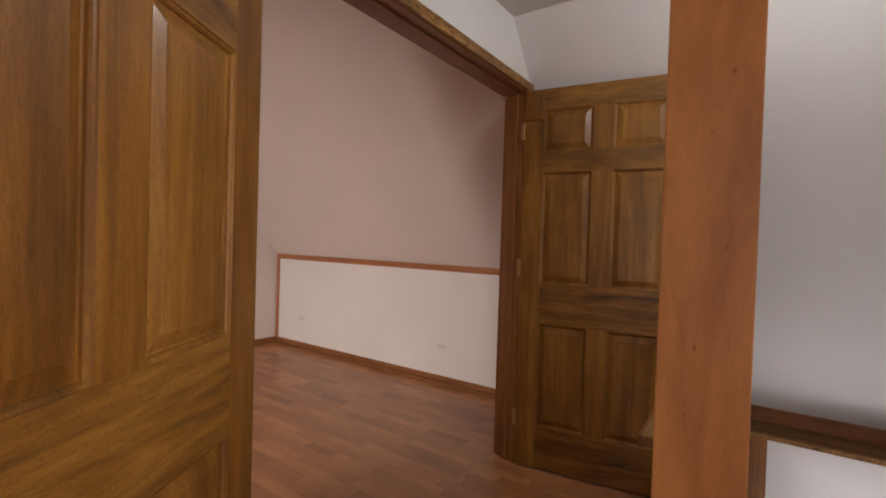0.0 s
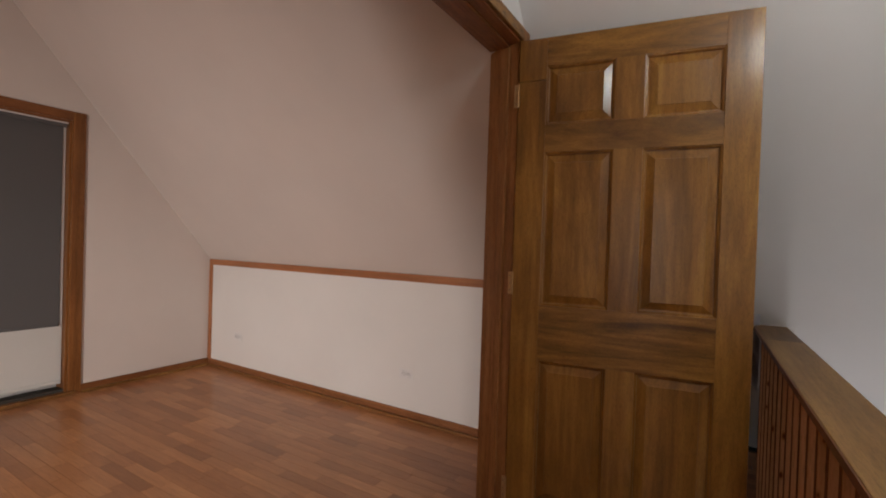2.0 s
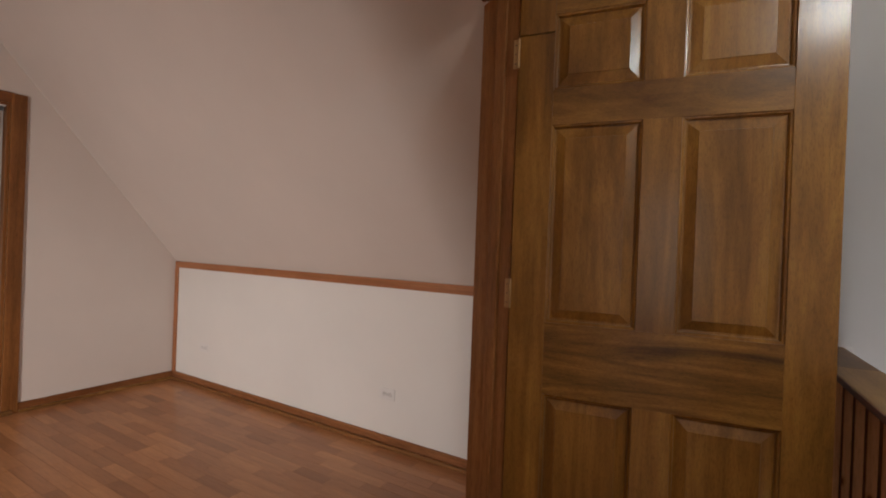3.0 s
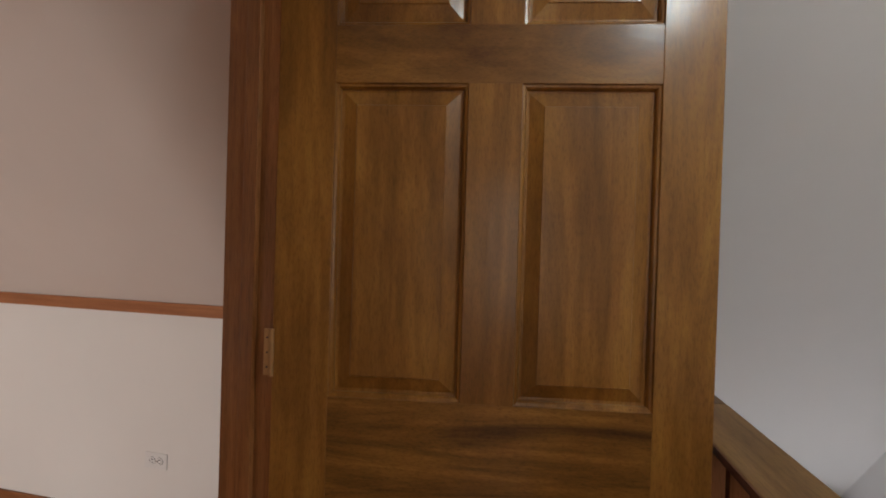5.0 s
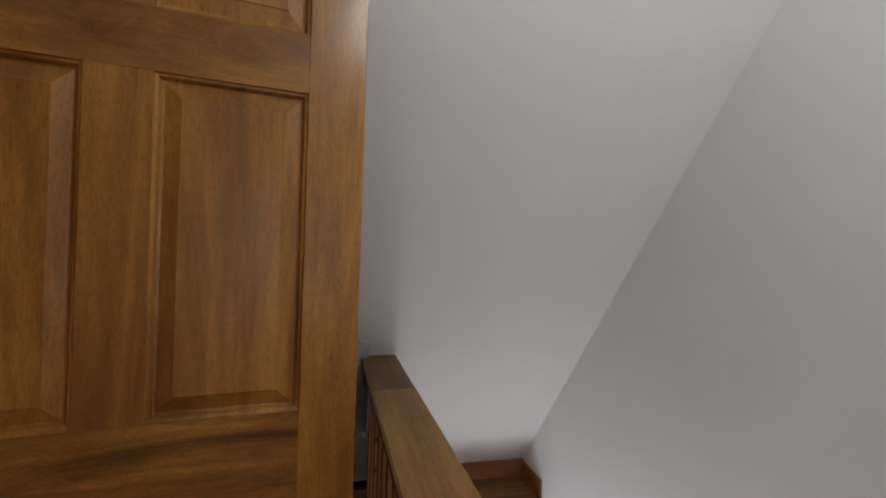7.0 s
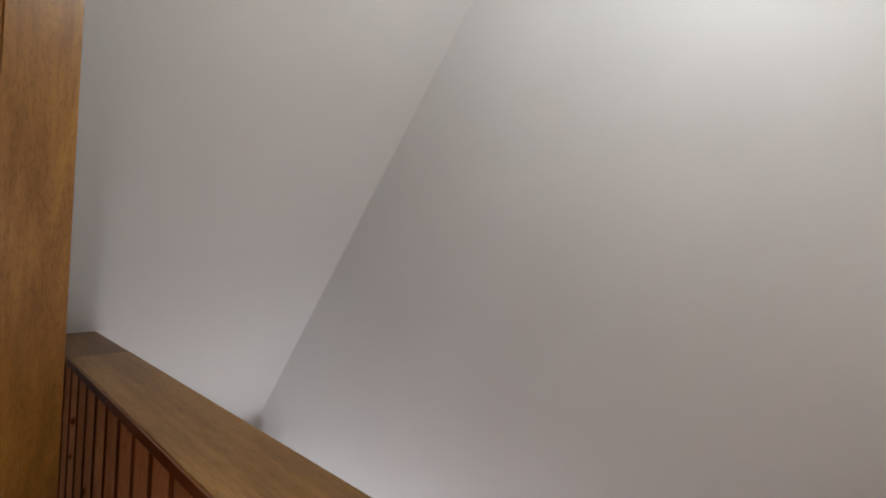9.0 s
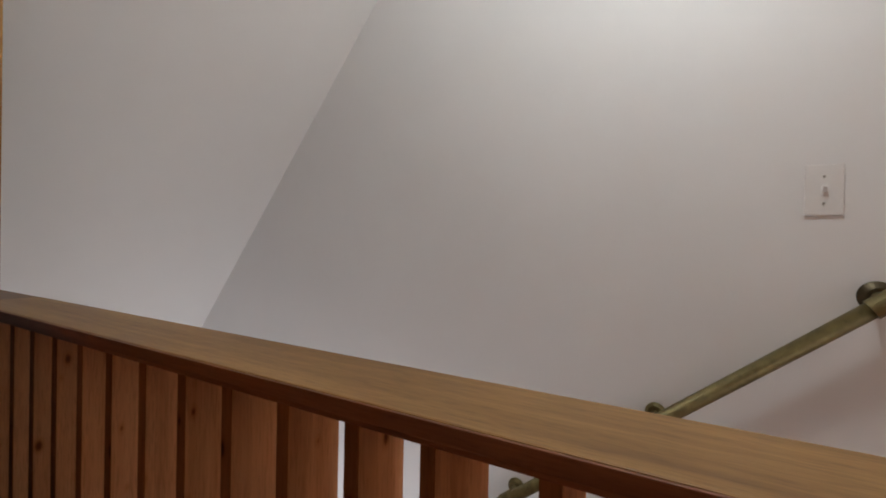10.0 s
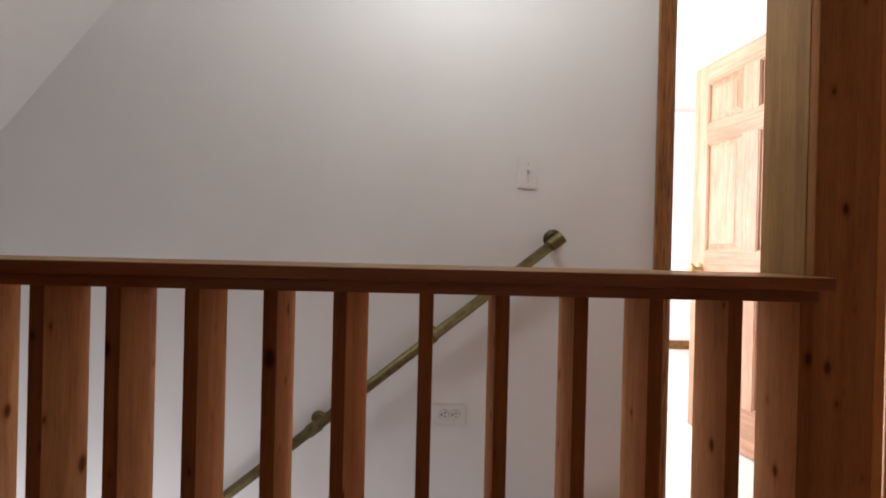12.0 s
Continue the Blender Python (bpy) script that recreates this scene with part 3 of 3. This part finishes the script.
# gable door with its shade
gd = thing("door_4", (ROOM_W, 0, 0), "white gable door behind a lowered dark grey shade", "door", "", "structure")
for y0, y1 in ((GD_N, GD_N + 0.082), (GD_S - 0.082, GD_S)):
    part("casing", box(0, 0.016, y0, y1, 0, GD_H + 0.066, 0.003), M_trim_v, gd)
part("head_casing", box(0, 0.0165, GD_S, GD_N, GD_H, GD_H + 0.066, 0.003), M_trim_y, gd)
part("jamb", box(-0.14, 0.002, GD_N - 0.018, GD_N, 0, GD_H, 0.001), M_trim_v, gd)
part("jamb", box(-0.14, 0.002, GD_S, GD_S + 0.018, 0, GD_H, 0.001), M_trim_v, gd)
part("head_jamb", box(-0.14, 0.002, GD_S + 0.018, GD_N - 0.018, GD_H - 0.018, GD_H, 0.001), M_trim_y, gd)
slab = part("door_slab", box(-0.085, -0.045, GD_S + 0.022, GD_N - 0.022, 0.085, GD_H - 0.022, 0.002), M_slab, gd, "white painted door slab")
part("bottom_sweep", box(-0.045, -0.036, GD_S + 0.03, GD_N - 0.03, 0.088, 0.115, 0.002), M_slab, slab)
part("sill", box(-0.14, 0.03, GD_S - 0.05, GD_N + 0.05, 0, 0.028, 0.004), M_sill_x, gd)
part("threshold", box(-0.11, -0.01, GD_S + 0.018, GD_N - 0.018, 0.028, 0.05, 0.002), M_dark, gd)
solid("exterior_panel", box(ROOM_W - 0.2, ROOM_W - 0.142, GD_S - 0.1, GD_N + 0.1, -0.1, GD_H + 0.1), M_slab, "plain outer panel closing the gable doorway", "panel")
shade = thing("roller_shade", (ROOM_W, 0, 0), "dark grey roller shade drawn most of the way down", "shade")
part("roller", tube((-0.022, GD_S + 0.03, GD_H - 0.04), (-0.022, GD_N - 0.03, GD_H - 0.04), 0.016, 16), M_shade, shade)
part("fabric", box(-0.040, -0.0385, GD_S + 0.035, GD_N - 0.042, 0.541, GD_H - 0.03), M_shade, shade)
part("hem_bar", box(-0.043, -0.035, GD_S + 0.035, GD_N - 0.042, 0.520, 0.542, 0.002), M_shade, shade)
part("head_rail", box(-0.042, -0.002, GD_S + 0.022, GD_N - 0.022, GD_H - 0.028, GD_H - 0.0185, 0.002), M_white, shade)

# ---- railing and post ----
rail = thing("railing", (0, 0, 0), "stained pine railing with flat upright slats beside the stairwell", "railing")
POST_N, POST_S, POST_W, POST_E = -1.388, -1.500, 0.955, 1.077
SEAM = 0.62
part("cap_rail", box(RAIL_W, RAIL_E, POST_N + 0.003, SEAM - 0.0006, RAIL_Z - 0.019, RAIL_Z, 0.003), M_pine_y, rail, "broad flat pale cap board with a separate shaded edge strip")
part("cap_rail", box(RAIL_W + 0.001, RAIL_E - 0.0005, SEAM + 0.0006, KNEE_HALL - 0.003, RAIL_Z - 0.0195, RAIL_Z - 0.0006, 0.003), M_sill_y, rail, "short darker piece of the cap board")
# Strips added along the cap to paint its west side in shade.
part("rail_nosing", box(RAIL_W - 0.004, RAIL_W - 0.0002, POST_N + 0.003, SEAM - 0.0006, RAIL_Z - 0.0192, RAIL_Z - 0.0008, 0.001), M_rail_shaded, rail, "added strip with the shaded red-brown of the cap board's side")
part("rail_nosing", box(RAIL_W - 0.003, RAIL_W + 0.0008, SEAM + 0.0006, KNEE_HALL - 0.003, RAIL_Z - 0.0192, RAIL_Z - 0.0014, 0.001), M_rail_shaded, rail, "added strip with the shaded red-brown of the cap board's side")
part("sub_rail", box(RAIL_W + 0.022, RAIL_E - 0.012, POST_N + 0.004, KNEE_HALL - 0.004, RAIL_Z - 0.0385, RAIL_Z - 0.0195, 0.002), M_rail_shaded, rail)
SLAT = box(-0.0445, 0.0445, -0.0105, 0.0105, 0, RAIL_Z - 0.039, 0.0015)
slat_mesh = mesh_of(SLAT, "slat", M_pine_v)
edge_mesh = mesh_of(box(-0.0457, -0.0444, -0.0103, 0.0103, 0, RAIL_Z - 0.039), "front_edge", M_slat_edge_shaded)
slat_ys = [-1.3735, -1.2655, -1.146, -1.0335, -0.9165, -0.803, -0.676, -0.574, -0.4595, -0.3455, -0.235]
slat_ys += [-0.235 + 0.1135 * i for i in range(1, 12)]
for i, y in enumerate(slat_ys):
    ob = new("slat", slat_mesh)
    ob.parent = rail
    twist = -13.0 if i == 6 else 0.8 * math.sin(i * 3.7)   # one slat is twisted in its place
    ob.location = (0.934 + 0.0445 * math.cos(radians(twist)), y + 0.0445 * math.sin(radians(twist)), 0.0)
    ob.rotation_euler = (0, 0, radians(twist))
    # Thin strip that paints the shaded front onto the slat.
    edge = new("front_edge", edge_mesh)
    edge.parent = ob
    tagged(edge, "thin strip giving the slat's front edge its shaded red-brown")

rail.matrix_world = Matrix.Translation((0.97, -0.5, 0)) @ pose(0, 0, 0, 0, 0, RAIL_TURN) @ Matrix.Translation((-0.97, 0.5, 0))
post = thing("newel_post", (0, 0, 0), "tall orange-stained pine post rising to the ceiling", "post")
part("face_board", box(POST_W, POST_W + 0.016, POST_S + 0.017, POST_N, 0, CEIL, 0.002), M_pine_post_shaded, post, "knotty pine face board")
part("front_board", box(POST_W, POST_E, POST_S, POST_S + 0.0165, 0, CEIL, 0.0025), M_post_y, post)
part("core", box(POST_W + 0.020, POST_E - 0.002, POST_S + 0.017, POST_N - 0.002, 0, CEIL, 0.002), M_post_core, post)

# ---- ledge over the stair foot ----
ledge = thing("ledge", (0, 0, 0), "brown stained wooden ledge with upstands under the sloped wall", "ledge")
part("top_board", box(WELL_W + 0.001, STAIR_E - 0.001, LEDGE_S, LEDGE_N, -0.04, -0.01, 0.003), M_sill_x, ledge)
part("back_upstand", box(WELL_W + 0.001, STAIR_E - 0.001, LEDGE_N - 0.006, LEDGE_N + 0.02, -0.0095, 0.096, 0.003), M_trim_x, ledge)
part("end_upstand", box(STAIR_E - 0.014, STAIR_E - 0.001, LEDGE_S + 0.004, LEDGE_N - 0.015, -0.0095, 0.092, 0.003), M_trim_y, ledge)
part("front_nosing", box(WELL_W + 0.001, STAIR_E - 0.001, LEDGE_S - 0.016, LEDGE_S - 0.0005, -0.042, -0.009, 0.004), M_oak_y, ledge)

part("end_board", box(WELL_W + 0.001, WELL_W + 0.105, LEDGE_S - 0.010, LEDGE_S + 0.018, -1.2, -0.0425, 0.002), M_trim_v, ledge)

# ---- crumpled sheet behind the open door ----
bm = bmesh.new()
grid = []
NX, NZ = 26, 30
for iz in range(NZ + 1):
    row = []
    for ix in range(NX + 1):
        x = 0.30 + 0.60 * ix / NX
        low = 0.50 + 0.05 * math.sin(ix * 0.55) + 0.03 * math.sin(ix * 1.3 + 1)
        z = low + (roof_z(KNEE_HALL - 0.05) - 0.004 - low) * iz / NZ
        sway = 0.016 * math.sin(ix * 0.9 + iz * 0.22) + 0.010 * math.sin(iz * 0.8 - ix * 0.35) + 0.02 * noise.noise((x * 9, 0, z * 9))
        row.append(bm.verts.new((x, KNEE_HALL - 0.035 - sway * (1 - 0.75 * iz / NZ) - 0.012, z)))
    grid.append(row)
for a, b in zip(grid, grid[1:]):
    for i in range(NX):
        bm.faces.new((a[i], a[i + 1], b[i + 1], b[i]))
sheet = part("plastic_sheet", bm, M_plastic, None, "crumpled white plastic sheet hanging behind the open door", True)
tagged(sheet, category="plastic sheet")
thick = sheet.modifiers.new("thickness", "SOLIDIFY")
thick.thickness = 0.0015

# ---- stairs ----
stairs = thing("stairs", (0, 0, 0), "carpeted flight going down beside the brass handrail", "stairs", "", "structure")
RISE, RUN = 0.19, 0.236
for i in range(1, 12):
    y0 = STAIR_TOP + RUN * (i - 1)
    y1 = STAIR_TOP + RUN * i if i < 11 else LEDGE_S + 0.02
    part("step", box(WELL_W + 0.001, STAIR_E - 0.001, y0 + 0.001, y1, -RISE * i - 0.19, -RISE * i), M_carpet, stairs)

# ---- handrail ----
hr = thing("handrail", (0, 0, 0), "aged brass pipe handrail sloping down the stair wall", "handrail")
HX = STAIR_E - 0.062


def hz(y):
    return 0.936 - 0.809 * (y + 1.211)


HR = 0.0178
part("pipe", tube((HX, -1.208, hz(-1.208)), (HX, 1.15, hz(1.15)), HR, 24), M_brass, hr, smooth=True)
along = Vector((0, 1, -0.809)).normalized()
for y in (-1.208,):
    top = Vector((HX, y, hz(y)))
    part("end_collar", tube(top - along * 0.028, top + along * 0.022, 0.0215, 24), M_brass, hr)
    part("wall_flange", lathe([(0.034, 0), (0.034, 0.006), (0.026, 0.012), (0.02, 0.016)], 24, None, Matrix.Translation((STAIR_E, y - 0.004, hz(y) + 0.010)) @ pose(0, 0, 0, 0, -90, 0)), M_flange, hr)
    part("arm", tube((STAIR_E - 0.01, y - 0.004, hz(y) + 0.010), (HX, y, hz(y)), 0.013, 16), M_brass, hr)
for y in (-0.787, -0.401, 0.57):
    p = Vector((HX, y, hz(y)))
    br = part("bracket", tube(p - along * 0.022, p + along * 0.022, HR + 0.004, 24), M_brass, hr)
    part("flange", lathe([(0.026, 0), (0.026, 0.005), (0.018, 0.011)], 20, None, Matrix.Translation((STAIR_E, y, hz(y) + 0.012)) @ pose(0, 0, 0, 0, -90, 0)), M_brass, br)
    part("stem", tube((STAIR_E - 0.005, y, hz(y) + 0.012), (HX, y, hz(y)), 0.009, 12), M_brass, br)

# ---- study doorway ----
sf = thing("door_frame", (0, 0, 0), "oak casing round the bright study doorway", "door frame", "", "structure")
CW = 0.048
part("casing", box(STAIR_E - 0.017, STAIR_E - 0.001, SD_N - 0.002, SD_N + CW, 0, SD_H + CW, 0.003), M_oak_v, sf)
part("casing", box(STAIR_E - 0.017, STAIR_E - 0.001, SD_S - CW, SD_S + 0.002, 0, SD_H + CW, 0.003), M_oak_v, sf)
part("head_casing", box(STAIR_E - 0.0175, STAIR_E - 0.001, SD_S + 0.002, SD_N - 0.002, SD_H, SD_H + CW, 0.003), M_oak_y, sf)
part("jamb", box(STAIR_E, STAIR_E + STAIR_T, SD_N - 0.018, SD_N - 0.001, 0, SD_H, 0.001), M_light_door_v, sf)
part("jamb", box(STAIR_E, STAIR_E + STAIR_T, SD_S + 0.001, SD_S + 0.018, 0, SD_H, 0.001), M_light_door_v, sf)
part("head_jamb", box(STAIR_E, STAIR_E + STAIR_T, SD_S + 0.018, SD_N - 0.018, SD_H - 0.018, SD_H - 0.001, 0.001), M_light_door_h, sf)
knob = part("knob", lathe([(0.030, 0), (0.030, 0.006), (0.012, 0.010), (0.011, 0.032), (0.022, 0.038), (0.027, 0.050), (0.024, 0.062), (0.012, 0.068)], 24, None, Matrix.Translation((0.715, LEAF_T, 0.905)) @ pose(0, 0, 0, -90, 0, 0)), M_brass_l, door_3, "round brass door knob", True)
solid("baseboard_study", box(ST_E - 0.012, ST_E, SOUTH, -0.3, STUDY_Z, STUDY_Z + 0.09, 0.003), M_oak_y, "oak baseboard of the study", "baseboard")


# ---- ceiling lamps ----
def ceiling_lamp(x, y, z, label):
    lamp = thing("ceiling_light", (x, y, z), label, "ceiling light")
    part("base", lathe([(0.085, -0.001), (0.085, -0.018), (0.075, -0.026)], 28), M_brass_l, lamp)
    part("diffuser", lathe([(0.07, -0.0265), (0.115, -0.030), (0.125, -0.036), (0.122, -0.038), (0.07, -0.032)], 28), M_glass, lamp, smooth=True)
    return lamp


ceiling_lamp(HALL_LAMP[0], HALL_LAMP[1], CEIL, "flush glass ceiling light above the stair railing")

# ---- laminate strips, last ----
ST_W = 0.0665
random.seed(11)
strip_meshes = {}


def strip_mesh(length):
    if length not in strip_meshes:
        b = box(0.0006, length - 0.0006, 0.0005, ST_W - 0.0005, -0.004, 0.0)
        strip_meshes[length] = mesh_of(b, "strip", M_laminate)
    return strip_meshes[length]


def strips(parent, x0, x1, y0, y1, near):
    """Rows of short strips along x; those inside near are parts, the rest one mesh."""
    rest_v, rest_f = [], []
    count = 0
    rows = int((y1 - y0) / ST_W)
    for r in range(rows):
        y = y1 - ST_W * (r + 1)
        x = x0 - random.random() * 0.35
        while x < x1:
            length = random.choice((0.22, 0.28, 0.34, 0.42))
            a, b = max(x, x0), min(x + length, x1)
            x += length
            if b - a < 0.004:
                continue
            inside = near[0] < a and b < near[1] and near[2] < y < near[3]
            if inside and count < 300 and b - a > length - 0.001:
                ob = new("strip", strip_mesh(length))
                ob.parent = parent
                ob.location = (a, y, 0.0)
                count += 1
            else:
                n = len(rest_v)
                e = 0.0006
                rest_v.extend(((a + e, y + e, 0), (b - e, y + e, 0), (b - e, y + ST_W - e, 0), (a + e, y + ST_W - e, 0),
                               (a + e, y + e, -0.004), (b - e, y + e, -0.004), (b - e, y + ST_W - e, -0.004), (a + e, y + ST_W - e, -0.004)))
                for f in ((0, 1, 2, 3), (0, 4, 5, 1), (1, 5, 6, 2), (2, 6, 7, 3), (3, 7, 4, 0)):
                    rest_f.append(tuple(n + k for k in f))
    me = bpy.data.meshes.new("strips")
    me.from_pydata(rest_v, [], rest_f)
    me.materials.append(M_laminate)
    ob = new("strips", me)
    ob.parent = parent
    tagged(ob, kind="stuff")


strips(floor_room, ROOM_W, -WALL_T, SOUTH, KNEE_ROOM, (-3.2, -0.2, -1.0, 0.9))
hall = bpy.data.objects["floor_hall"]
strips(hall, -WALL_T, WELL_W - 0.005, SOUTH, 1.70, (9, 9, 9, 9))
strips(hall, WELL_W - 0.005, STAIR_E, SOUTH, STAIR_TOP, (9, 9, 9, 9))
